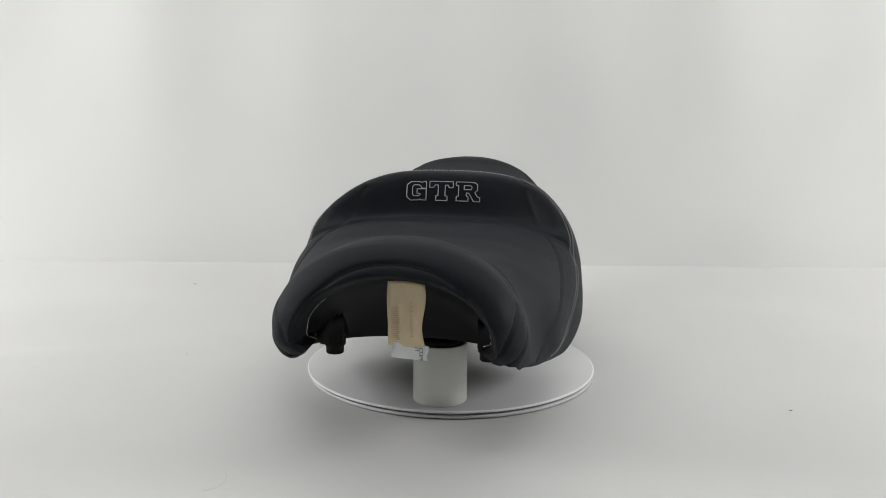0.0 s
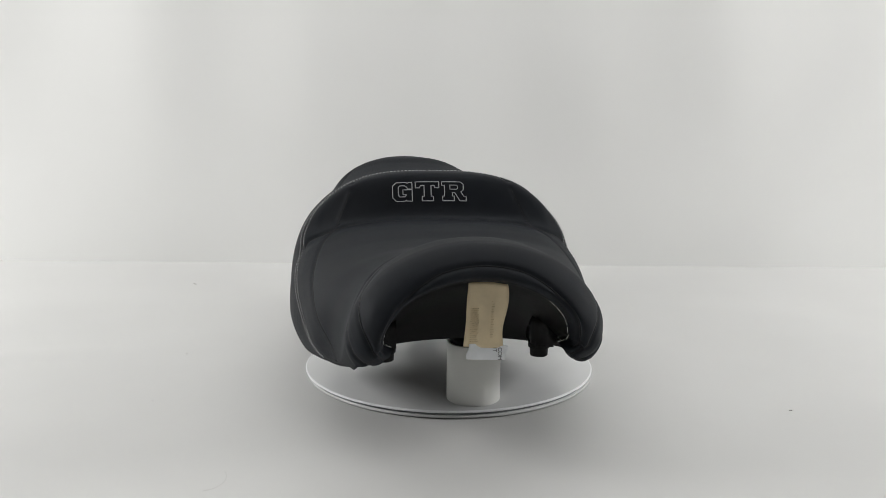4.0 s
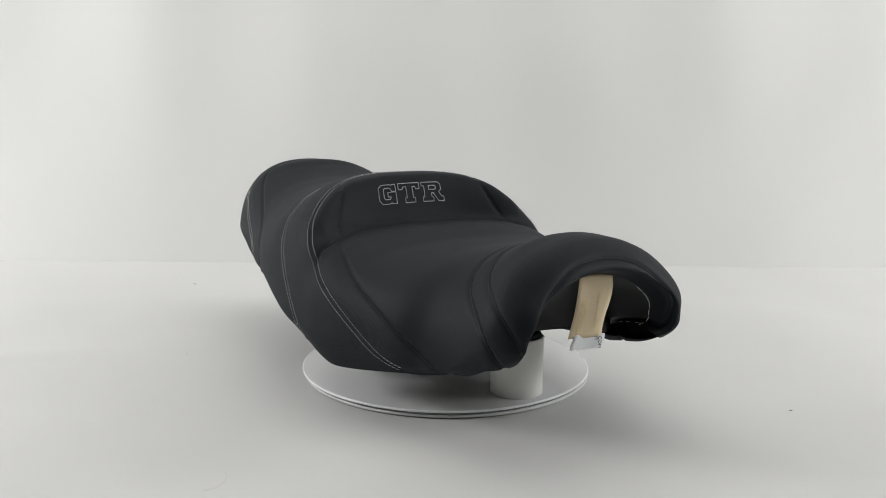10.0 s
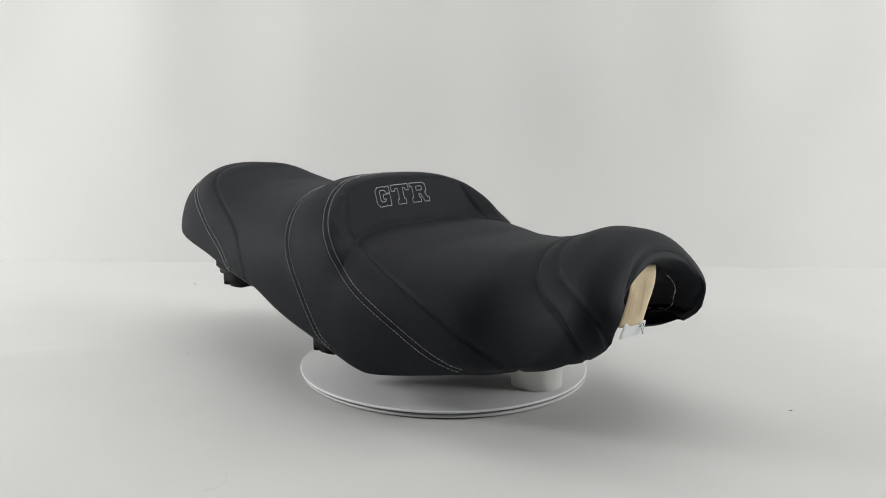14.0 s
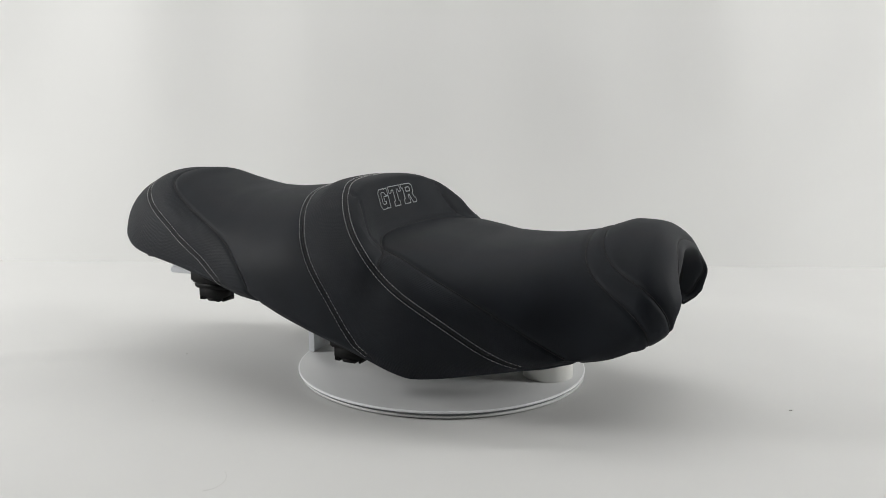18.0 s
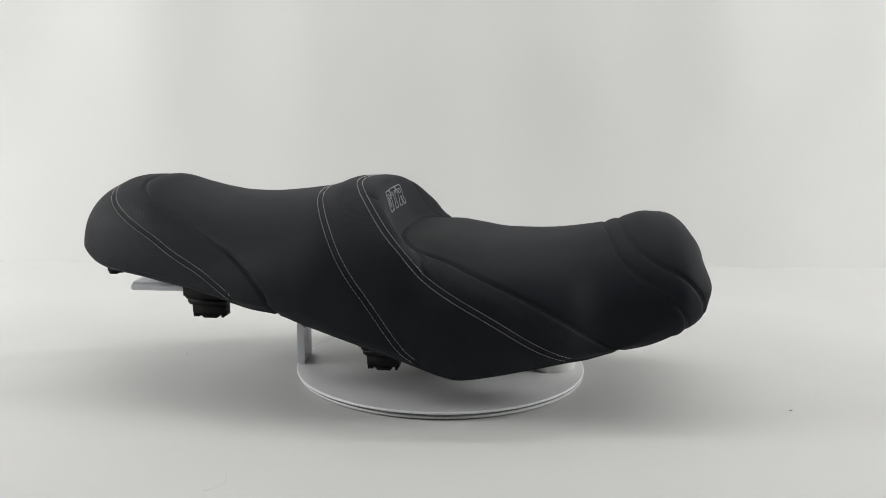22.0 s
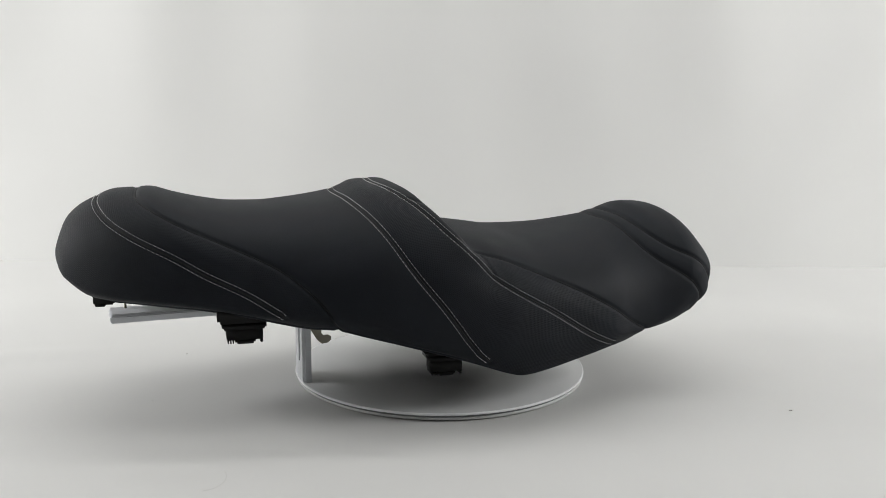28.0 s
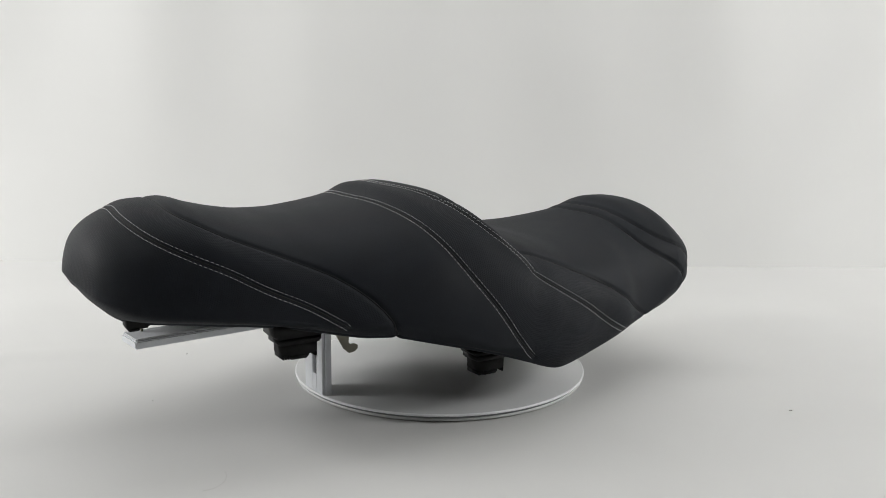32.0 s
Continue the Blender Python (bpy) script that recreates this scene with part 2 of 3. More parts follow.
def seat_point(u, v):
    """A point of the cover: u along it (below 0: round the nose's edge, to -1; 0 to 1: nose to tail), v across (-1 to 1, hem to hem)."""
    u, v = np.asarray(u, float), np.asarray(v, float)
    k = np.clip(-u, 0, 1)
    y = np.where(u < 0, ROLL_Y(k), -0.262 + 0.712 * np.clip(u, 0, 1))
    yy = np.maximum(y, -0.262) * (u >= 0) + -0.262 * (u < 0)
    s = np.where(u < 0, ROLL_IN(k), 0.0)
    zt, w, zm, zb, tk, n = CREST(yy) - s, WIDE(yy) - s, BELLY(yy), HEM(yy), TUCK(yy), np.maximum(SQUARE(yy), 1.7)
    zb = zb + np.where(u < 0, ROLL_UP(k), 0.0)
    zm = np.maximum(zm, zb + 0.002)
    a = np.abs(v)
    side = np.clip((a - 0.08) / 0.56, 0, 1)
    side = side * side * (3 - 2 * side)
    zt = zt + (SLOPE(yy) - CREST(yy)) * side
    up = np.clip(a / 0.8, 0, 1) * (np.pi / 2)
    e = 2 / n
    xu = w * np.maximum(np.sin(up), 1e-9) ** e
    zu = zm + (zt - zm) * np.maximum(np.cos(up), 1e-9) ** e
    lo = np.clip((a - 0.8) / 0.2, 0, 1)
    xl = w - np.minimum(tk, w) * lo**2
    zl = zm + (zb - zm) * lo
    x = np.where(a <= 0.8, xu, xl) * np.sign(v)
    z = np.where(a <= 0.8, zu, zl)
    fade = np.clip((a - 0.6) / 0.4, 0, 1)
    bow = 4 - 1.0 * np.clip((0.64 - u) / 0.08, 0, 1)
    y = y - BEND(yy) * (u >= 0) * np.minimum(np.abs(x) / 0.13, 1.1) ** bow * (1 - fade * fade * (3 - 2 * fade))
    # its lower corners are rounded back
    q = np.clip((a - 0.78) / 0.22, 0, 1)
    y = np.where(u < 0, -0.262 + (y + 0.262) * (1 - 0.5 * q * q), y)
    # the nose stands furthest forward half way down its sides
    near = np.clip(1 - np.maximum(u, 0) / 0.12, 0, 1) ** 2
    y = y - 0.0065 * np.exp(-((a - 0.60) / 0.14) ** 2) * near + 0.006 * np.exp(-(a / 0.22) ** 2) * near * np.where(u < 0, 1, 0.6 + 0.4 * near)
    # one shoulder of the hump is a little fuller
    d = 0.0042 * np.exp(-((u - 0.50) / 0.05) ** 2 - ((v - 0.30) / 0.14) ** 2)
    x, z = x + 0.6 * d, z + 0.8 * d
    # the hump's corner stands out over the end of the crease
    d = 0.0060 * np.exp(-((u - 0.442) / 0.028) ** 2 - ((a - 0.475) / 0.075) ** 2)
    x, z = x + 0.8 * d * np.sign(v), z + 0.6 * d
    # the tail closes in a round end
    g = np.sqrt(1 - np.clip((u - 0.98) / 0.02, 0, 1) ** 2)
    x, z = x * g, (zt + zb) / 2 + (z - (zt + zb) / 2) * g
    return np.stack(np.broadcast_arrays(x, y, z), -1)


# the seams, each as how far along the seat (u) it lies across the width (|v|)
FELL_FRONT = spline([0, 0.12, 0.21, 0.33, 0.40, 0.45, 0.50, 0.53, 0.56, 0.605, 0.625, 0.645, 0.665, 0.685, 0.725, 0.77, 0.81, 0.85, 0.9, 0.95, 1.0],
                    [0.5133, 0.5045, 0.4960, 0.4880, 0.4820, 0.4720, 0.4440, 0.4200, 0.4000, 0.3680, 0.3472, 0.3297, 0.3146, 0.2962, 0.2767, 0.2447, 0.2172, 0.1995, 0.1729, 0.1547, 0.1441])
FELL_MID = spline([0, 0.1, 0.21, 0.33, 0.45, 0.56, 0.617, 0.64, 0.7, 0.745, 0.776, 0.8, 0.85, 0.92, 1.0],
                  [0.5754, 0.5683, 0.5644, 0.5548, 0.5485, 0.5329, 0.5266, 0.5199, 0.4980, 0.4744, 0.4537, 0.4378, 0.4167, 0.3985, 0.3625])
FELL_TAIL = spline([0, 0.15, 0.28, 0.38, 0.48, 0.57, 0.64, 0.69, 0.72, 0.745, 0.767, 0.79, 0.80, 0.84, 0.88, 0.92, 0.96, 1.0],
                   [0.9362, 0.9385, 0.9325, 0.9245, 0.9062, 0.8810, 0.8510, 0.8260, 0.7990, 0.7680, 0.7400, 0.7180, 0.7080, 0.6940, 0.6820, 0.6710, 0.6610, 0.6520])
PILLION = spline([0, 0.2, 0.35, 0.46, 0.57, 0.645, 0.705, 0.75, 0.78, 0.8, 0.866, 0.9, 1.0],
                 [0.8786, 0.8832, 0.8557, 0.7931, 0.7300, 0.7000, 0.6710, 0.6490, 0.6360, 0.6290, 0.6140, 0.6080, 0.6030])
SIDE = spline([0.2, 0.245, 0.3, 0.37, 0.43, 0.50, 0.55, 0.60, 0.66, 0.71, 0.757, 0.80, 0.84, 0.92, 1.0],
              [0.4997, 0.4590, 0.4284, 0.3684, 0.3180, 0.2790, 0.2550, 0.2290, 0.1960, 0.1610, 0.1260, 0.1010, 0.0930, 0.0840, 0.0770])
NOSE_BACK = spline([0, 0.15, 0.31, 0.42, 0.52, 0.61, 0.67, 0.72, 0.76, 0.8, 0.87, 0.9, 1.0],
                   [0.104, 0.095, 0.088, 0.076, 0.054, 0.027, 0.010, -0.010, -0.09, -0.18, -0.28, -0.31, -0.36])
NOSE_FRONT = spline([0, 0.1, 0.22, 0.34, 0.46, 0.55, 0.6, 0.65, 0.7, 0.74, 0.8, 0.9, 1.0],
                    [0.078, 0.074, 0.068, 0.055, 0.031, 0.000, -0.12, -0.25, -0.39, -0.47, -0.55, -0.60, -0.62])
LIP = spline([0, 0.15, 0.3, 0.45, 0.6, 0.76, 0.9], [-0.44, -0.455, -0.52, -0.62, -0.72, -0.80, -0.86])
CREASE = spline([0, 0.1, 0.2, 0.3, 0.45, 0.53, 1.0], [0.434, 0.433, 0.430, 0.425, 0.420, 0.412, 0.412])


def seam_lines():
    """(name, label, function, first |v|, last |v|, felled)"""
    return [("felled_seam", "black felled seam round the front of the waist band", FELL_FRONT, 0.0, 0.97, True),
            ("felled_seam", "black felled seam round the back of the waist band", FELL_MID, 0.0, 0.96, True),
            ("felled_seam", "black felled seam round the tail", FELL_TAIL, 0.0, 0.885, True),
            ("seam", "", PILLION, 0.0, 1.0, False), ("seam", "", SIDE, 0.2, 1.0, False),
            ("seam", "", NOSE_BACK, 0.0, 1.0, False), ("seam", "", NOSE_FRONT, 0.0, 1.0, False), ("seam", "", LIP, 0.0, 0.9, False),
            ("seam", "", CREASE, 0.0, 0.53, False)]


_q = np.linspace(0, 1, 4001)
STEPS = np.concatenate([0.8 * _q**1.6 / (_q**1.6 + (1 - _q) ** 1.6), 0.8 + 0.2 * _q[1:]])
EVEN = np.concatenate([0.8 * _q, 0.8 + 0.2 * _q[1:]])


def spread(n):
    """|v| steps from 0 to 1 that lie evenly over the section."""
    return np.interp(np.linspace(0, 1, n), EVEN, STEPS)


def normals(u, v, h=2e-3):
    v = np.clip(v, -0.999, 0.999)
    u = np.clip(u, -0.999, 0.997)
    a = seat_point(u + h, v) - seat_point(u - h, v)
    b = seat_point(u, v + h) - seat_point(u, v - h)
    n = np.cross(b, a)
    n /= np.linalg.norm(n, axis=-1, keepdims=True) + 1e-12
    return n


def line_uv(f, a0, a1, side, n=260):
    q = np.linspace(np.interp(max(a0, 1e-5), STEPS, EVEN), np.interp(a1, STEPS, EVEN), n)
    a = np.clip(np.interp(q, EVEN, STEPS), a0, a1)
    return f(a), a * side


def blur(A, sigma):
    """Smooths rows of numbers along the first axis; the ends stay."""
    r = int(3 * sigma)
    k = np.exp(-0.5 * (np.arange(-r, r + 1) / sigma) ** 2)
    k /= k.sum()
    pad = np.concatenate([2 * A[:1] - A[r:0:-1], A, 2 * A[-1:] - A[-2:-r - 2:-1]])
    return np.stack([np.convolve(pad[:, c], k, "valid") for c in range(A.shape[1])], 1)


from mathutils.kdtree import KDTree

_u, _v = np.meshgrid(np.concatenate([np.linspace(-1, 0, 60)[:-1], np.linspace(0, 1, 520)]), spread(220), indexing="ij")
_P = seat_point(_u, _v).reshape(-1, 3)
FORM = KDTree(len(_P))
for i, p in enumerate(_P):
    FORM.insert(Vector(p), i)
FORM.balance()


def form_point(u, w):
    return seat_point(u, np.interp(w, EVEN, STEPS))


def fair(f, a0=0.0, a1=1.0, sigma=0.020):
    """The same seam, drawn as an even curve over the form."""
    u, v = line_uv(f, a0, a1, 1, 400)
    P = seat_point(u, v)
    s = np.concatenate([[0], np.cumsum(np.linalg.norm(np.diff(P, axis=0), axis=1))])
    even = np.arange(0, s[-1], 0.001)
    Q = np.stack([np.interp(even, s, P[:, c]) for c in range(3)], 1)
    if a0 == 0.0:  # goes on mirrored over the middle
        m = Q[1:90][::-1] * [-1, 1, 1]
        Q = blur(np.concatenate([m, Q]), sigma / 0.001)[len(m):]
    else:
        Q = blur(Q, sigma / 0.001)
    k = [FORM.find(Vector(q))[1] for q in Q]
    u, w = _u.reshape(-1)[k], np.interp(_v.reshape(-1)[k], STEPS, EVEN)
    for _ in range(5):  # settle on the nearest point of the form
        here = form_point(u, w)
        pu = (form_point(u + 1e-3, w) - form_point(u - 1e-3, w)) / 2e-3
        pw = (form_point(u, w + 1e-3) - form_point(u, w - 1e-3)) / 2e-3
        d = Q - here
        a11, a12, a22 = (pu * pu).sum(1) + 1e-5, (pu * pw).sum(1), (pw * pw).sum(1) + 1e-5
        g1, g2 = (pu * d).sum(1), (pw * d).sum(1)
        det = a11 * a22 - a12 * a12 + 1e-12
        u = u + np.clip((a22 * g1 - a12 * g2) / det, -0.01, 0.01)
        w = np.clip(w + np.clip((a11 * g2 - a12 * g1) / det, -0.01, 0.01), 0, 1)
    uv = np.stack([u, np.interp(w, EVEN, STEPS)], 1)
    av = np.maximum.accumulate(uv[:, 1]) + np.arange(len(uv)) * 1e-7
    return lambda a: np.interp(a, av, uv[:, 0])


FELL_FRONT, FELL_MID, FELL_TAIL = fair(FELL_FRONT, sigma=0.022), fair(FELL_MID, sigma=0.022), fair(FELL_TAIL, sigma=0.012)
PILLION, SIDE, NOSE_BACK, NOSE_FRONT = fair(PILLION), fair(SIDE, 0.2), fair(NOSE_BACK), fair(NOSE_FRONT, sigma=0.014)

SEAM_POINTS = []
for _, _, f, a0, a1, felled in seam_lines():
    for side in (-1, 1):
        u, v = line_uv(f, a0, a1, side)
        SEAM_POINTS += [(p, felled) for p in seat_point(u, v)]
TREE = KDTree(len(SEAM_POINTS))
for i, (p, felled) in enumerate(SEAM_POINTS):
    TREE.insert(Vector(p), i)
TREE.balance()


def lift(P):
    """How far the padded cover stands off its plain form: puffed between the seams, drawn in at them."""
    out = np.empty(len(P))
    for i, p in enumerate(P):
        _, k, d = TREE.find(Vector(p))
        out[i] = 0.0011 * (1 - math.exp(-(d / 0.018) ** 2)) - (0.0012 if SEAM_POINTS[k][1] else 0.0020) * math.exp(-(d / 0.0026) ** 2)
    return out


def cover(u, v):
    P, N = seat_point(u, v), normals(u, v)
    h = lift(P.reshape(-1, 3)).reshape(P.shape[:-1])
    return P + N * h[..., None], N


def facing(G):
    """Vertex normals of a grid of points."""
    n = np.cross(np.gradient(G, axis=1), np.gradient(G, axis=0))
    return n / (np.linalg.norm(n, axis=-1, keepdims=True) + 1e-12)


def mesh_from(name, P, faces, mat, parent, label="", normals=None, smooth=True):
    me = bpy.data.meshes.new(name)
    me.from_pydata(np.asarray(P).tolist(), [], faces if isinstance(faces, list) else faces.tolist())
    me.materials.append(mat)
    shade(me, smooth)
    if normals is not None:
        me.normals_split_custom_set_from_vertices(normals.tolist())
    ob = new(name, me)
    if parent:
        ob.parent = parent
    if label:
        ob["label"] = label
    return ob


def sweep_tube(path, r, closed=False, sides=6, squash=1.0, up=None):
    """Points and faces of a thin tube along a path of points."""
    path = np.asarray(path)
    n = len(path)
    if closed:
        t = np.roll(path, -1, 0) - np.roll(path, 1, 0)
    else:
        t = np.gradient(path, axis=0)
    t /= np.linalg.norm(t, axis=1, keepdims=True) + 1e-12
    ref = up if up is not None else np.tile([0.0, 0.0, 1.0], (n, 1))
    a = np.cross(t, ref)
    a /= np.linalg.norm(a, axis=1, keepdims=True) + 1e-9
    b = np.cross(a, t)
    P = []
    for i in range(sides):
        ang = 2 * math.pi * i / sides
        P.append(path + r * (math.cos(ang) * a + squash * math.sin(ang) * b))
    P = np.stack(P, 1).reshape(-1, 3)
    F = []
    for i in range(n if closed else n - 1):
        j = (i + 1) % n
        for k in range(sides):
            l = (k + 1) % sides
            F.append((i * sides + k, i * sides + l, j * sides + l, j * sides + k))
    if not closed:
        F.append(tuple(range(sides)))
        F.append(tuple(range((n - 1) * sides, n * sides))[::-1])
    return P, F


# ---- the seat ----
seat = tagged(new("motorcycle_seat"), "black stitched vinyl motorcycle seat propped on pipe and bracket", "motorcycle seat")
half = spread(128)
VS = np.concatenate([-half[::-1], half[1:]])
US = np.concatenate([np.linspace(-1, 0, 44)[:-1], np.linspace(0, 0.43, 170)[:-1], np.linspace(0.43, 0.5, 56)[:-1], np.linspace(0.5, 0.96, 180)[:-1], np.linspace(0.96, 1, 24)])
GU, GV = np.meshgrid(US, VS, indexing="ij")
GRID, _ = cover(GU, GV)
GNORM = facing(GRID)
UC = (GU[:-1, :-1] + GU[1:, 1:]) / 2
AC = np.abs((GV[:-1, :-1] + GV[1:, 1:]) / 2)
LEFT = (GV[:-1, :-1] + GV[1:, 1:]) < 0
ff, fm, ft, pl, sd, nb, nf, cr = FELL_FRONT(AC), FELL_MID(AC), FELL_TAIL(AC), PILLION(AC), SIDE(AC), NOSE_BACK(AC), NOSE_FRONT(AC), CREASE(AC)
lip = (UC < LIP(AC)) & (AC < 0.9)
nose = (UC < nf) & ~lip
band = (UC >= nf) & (UC < nb)
tail = UC >= ft
flank = (UC >= pl) & (UC < ft)
pillion = (UC >= fm) & (UC < pl)
waist = (UC >= ff) & (UC < fm)
front = (UC >= nb) & (UC < ff)
bolster = front & (AC > 0.2) & (UC >= sd) & (UC < cr)
wing = front & (AC > 0.2) & (UC >= sd) & (UC >= cr)
back = front & ~wing & (UC >= cr)
cushion = front & ~bolster & ~wing & ~back
NV = GU.shape[1]
# the cover's own measure, across and along, in metres
_s = np.cumsum(np.pad(np.linalg.norm(np.diff(GRID, axis=1), axis=-1), ((0, 0), (1, 0))), axis=1)
CLOTH = np.stack([_s - _s[:, [NV // 2]], GU * 0.76], -1)


def panel(name, mask, mat, label=""):
    i, j = np.nonzero(mask)
    q = np.stack([i * NV + j, i * NV + j + 1, (i + 1) * NV + j + 1, (i + 1) * NV + j], -1)
    used, inv = np.unique(q, return_inverse=True)
    ob = mesh_from(name, GRID.reshape(-1, 3)[used], inv.reshape(-1, 4), mat, seat, label, GNORM.reshape(-1, 3)[used])
    if mat == GRAIN:
        layer = ob.data.uv_layers.new(name="cloth")
        layer.data.foreach_set("uv", CLOTH.reshape(-1, 2)[used][inv.reshape(-1)].reshape(-1).astype(np.float32))
    return ob


panel("nose_pad", nose, VINYL, "smooth black vinyl pad rolled over the nose")
panel("front_lip", lip, VINYL, "black vinyl lip turned under the nose")
panel("nose_band", band, VINYL)
panel("rider_cushion", cushion, VINYL, "smooth black vinyl rider's cushion")
panel("lumbar_panel", back, VINYL, "upright black vinyl lumbar panel with lettering")
panel("waist_band", waist, GRAIN, "black vinyl band wrapped over the hump")
panel("pillion_cushion", pillion, VINYL, "smooth black vinyl passenger cushion")
panel("tail_panel", tail, GRAIN, "black dotted vinyl tail end")
for sidemask in (LEFT, ~LEFT):
    panel("side_bolster", bolster & sidemask, GRAIN, "black dotted vinyl bolster")
    panel("lumbar_wing", wing & sidemask, VINYL)
    panel("pillion_flank", flank & sidemask, GRAIN, "black dotted vinyl flank")


def seams():
    for name, label, f, a0, a1, felled in seam_lines():
        path = []
        for side in (-1, 1):
            u, v = line_uv(f, a0, a1, side)
            P, N = cover(u, v)
            if a0 == 0.0:
                path.append((P, N))
            else:
                mesh_from(name, *sweep_tube(P + N * 0.0002, 0.0007, up=N), CORD, seat)
        line = seat
        if path:
            P = np.concatenate([path[0][0][::-1], path[1][0][1:]])
            N = np.concatenate([path[0][1][::-1], path[1][1][1:]])
            line = mesh_from(name, *sweep_tube(P + N * 0.0002, 0.0007, up=N), CORD, seat, label)
        if not felled:
            continue
        # a row of grey stitches on each side of the felled seam
        for off in (-0.0032, 0.0032):
            for side in (-1, 1):
                u, v = line_uv(f, a0, a1, side, 400)
                P, N = seat_point(u, v), normals(u, v)
                t = np.gradient(P, axis=0)
                t /= np.linalg.norm(t, axis=1, keepdims=True) + 1e-12
                Q = P + np.cross(N, t) * off * side
                Q = Q + N * (lift(Q)[:, None] + 0.0003)
                s = np.concatenate([[0], np.cumsum(np.linalg.norm(np.diff(Q, axis=0), axis=1))])
                pts, fcs = [], []
                pos = 0.002
                while pos + 0.0030 < s[-1]:
                    ss = np.array([pos, pos + 0.0004, pos + 0.0015, pos + 0.0026, pos + 0.0030])
                    seg = np.stack([np.interp(ss, s, Q[:, k]) for k in range(3)], 1)
                    nn = np.stack([np.interp(ss, s, N[:, k]) for k in range(3)], 1)
                    seg += nn * np.array([-0.0006, 0.0002, 0.0004, 0.0002, -0.0006])[:, None]
                    p, q = sweep_tube(seg, 0.00024, sides=5, up=nn)
                    k = len(pts) * len(p)
                    pts.append(p)
                    fcs += [tuple(i + k for i in face) for face in q]
                    pos += 0.0050
                ob = mesh_from("stitching", np.concatenate(pts), fcs, STITCH, line, "row of short pale grey stitches")
                ob["kind"] = "stuff"


seams()


# the embroidered letters, as outlines in units of the print's own grid
def outline_letters():
    g = [(162, 80), (212, 80), (220, 85), (228, 80), (245, 80), (245, 115), (222, 115), (215, 104), (205, 98), (180, 98), (172, 106), (172, 140), (180, 148), (205, 148), (213, 142), (213, 138), (196, 138), (196, 118), (245, 118), (245, 167), (218, 167), (214, 162), (206, 167), (162, 167), (142, 150), (142, 97)]
    t = [(262, 78), (387, 78), (387, 110), (365, 110), (362, 98), (345, 98), (345, 147), (357, 147), (357, 167), (297, 167), (297, 147), (308, 147), (308, 98), (290, 98), (284, 110), (262, 110)]
    r = [(402, 78), (500, 78), (516, 90), (516, 118), (503, 128), (518, 147), (530, 147), (530, 167), (497, 167), (470, 132), (458, 132), (458, 147), (468, 147), (468, 167), (405, 167), (405, 147), (416, 147), (416, 98), (402, 98)]
    hole = [(445, 97), (480, 97), (486, 102), (486, 112), (480, 117), (445, 117)]
    for loops in ([g], [t], [r, hole]):
        pts, fcs = [], []
        for loop in loops:
            dense = []
            for (ax, ay), (bx, by) in zip(loop, loop[1:] + loop[:1]):
                m = max(2, int(math.hypot(bx - ax, by - ay) / 5))
                dense += [(ax + (bx - ax) * i / m, ay + (by - ay) * i / m) for i in range(m)]
            d = np.array(dense)
            x = -0.0500 + (d[:, 0] - 142) * 0.000249
            u = 0.4548 + (167 - d[:, 1]) / 89 * (0.4655 - 0.4548)
            y = -0.262 + 0.712 * u
            a = np.arcsin(np.clip((np.abs(x) / WIDE(y)) ** (SQUARE(y) / 2), 0, 1)) / (math.pi / 2) * 0.8
            P, N = cover(u, np.sign(x) * a)
            p, q = sweep_tube(P + N * 0.0003, 0.00062, closed=True, sides=5, squash=0.8, up=N)
            k = sum(len(b) for b in pts)
            pts.append(p)
            fcs += [tuple(i + k for i in face) for face in q]
        mesh_from("letter", np.concatenate(pts), fcs, EMBROIDERY, seat, "letter outlined in silver-grey embroidery")


outline_letters()


# the moulded pan under the cover
MOUTH = []


def base_pan():
    ys = np.concatenate([np.linspace(-0.17, -0.14, 8), np.linspace(-0.13, 0.425, 58)])
    crown = spline([-0.262, -0.25, -0.225, -0.2, -0.17, -0.12, -0.04, 0.02, 0.08, 0.13, 0.3, 0.446], [0.052, 0.054, 0.050, 0.030, 0.020, 0.024, 0.030, 0.024, 0.006, 0.0, 0.002, 0.002])
    ss = np.linspace(-1, 1, 81)
    rows = []
    for y in ys:
        w = (WIDE(y) - min(TUCK(y), WIDE(y))) * 0.99 + 0.0005
        rib = 0.0035 * (abs(((y + 0.3) / 0.034) % 1 - 0.5) < 0.22) * (y > -0.21)
        rows.append(np.stack([w * ss, np.full(len(ss), y + 0.001), HEM(y) + 0.0015 + crown(y) * (1 - np.abs(ss) ** 2.4) + rib * (np.abs(ss) < 0.62)], -1))
    # the mouth: a channel that runs from the lip's edge back into the first section
    first = rows[0]
    lipv = np.concatenate([-spread(41)[::-1], spread(41)[1:]])
    lip_edge = seat_point(np.full(len(ss), -0.985), lipv) + np.array([0, 0.0005, 0])
    mouth = []
    for r in np.linspace(0, 1, 22)[:-1]:
        b = r * r * (3 - 2 * r)
        back = lip_edge + np.stack([0 * ss, r * (-0.169 - lip_edge[:, 1]), 0 * ss], -1)
        mouth.append((1 - b) * back + b * first)
    MOUTH.extend(mouth)
    P = np.concatenate(mouth + rows)
    m = len(ss)
    F = [(i * m + j, i * m + j + 1, (i + 1) * m + j + 1, (i + 1) * m + j) for i in range(len(mouth) + len(ys) - 1) for j in range(m - 1)]
    return mesh_from("base_pan", P, F, PLASTIC, seat, "glossy black moulded plastic base pan")


base_pan()


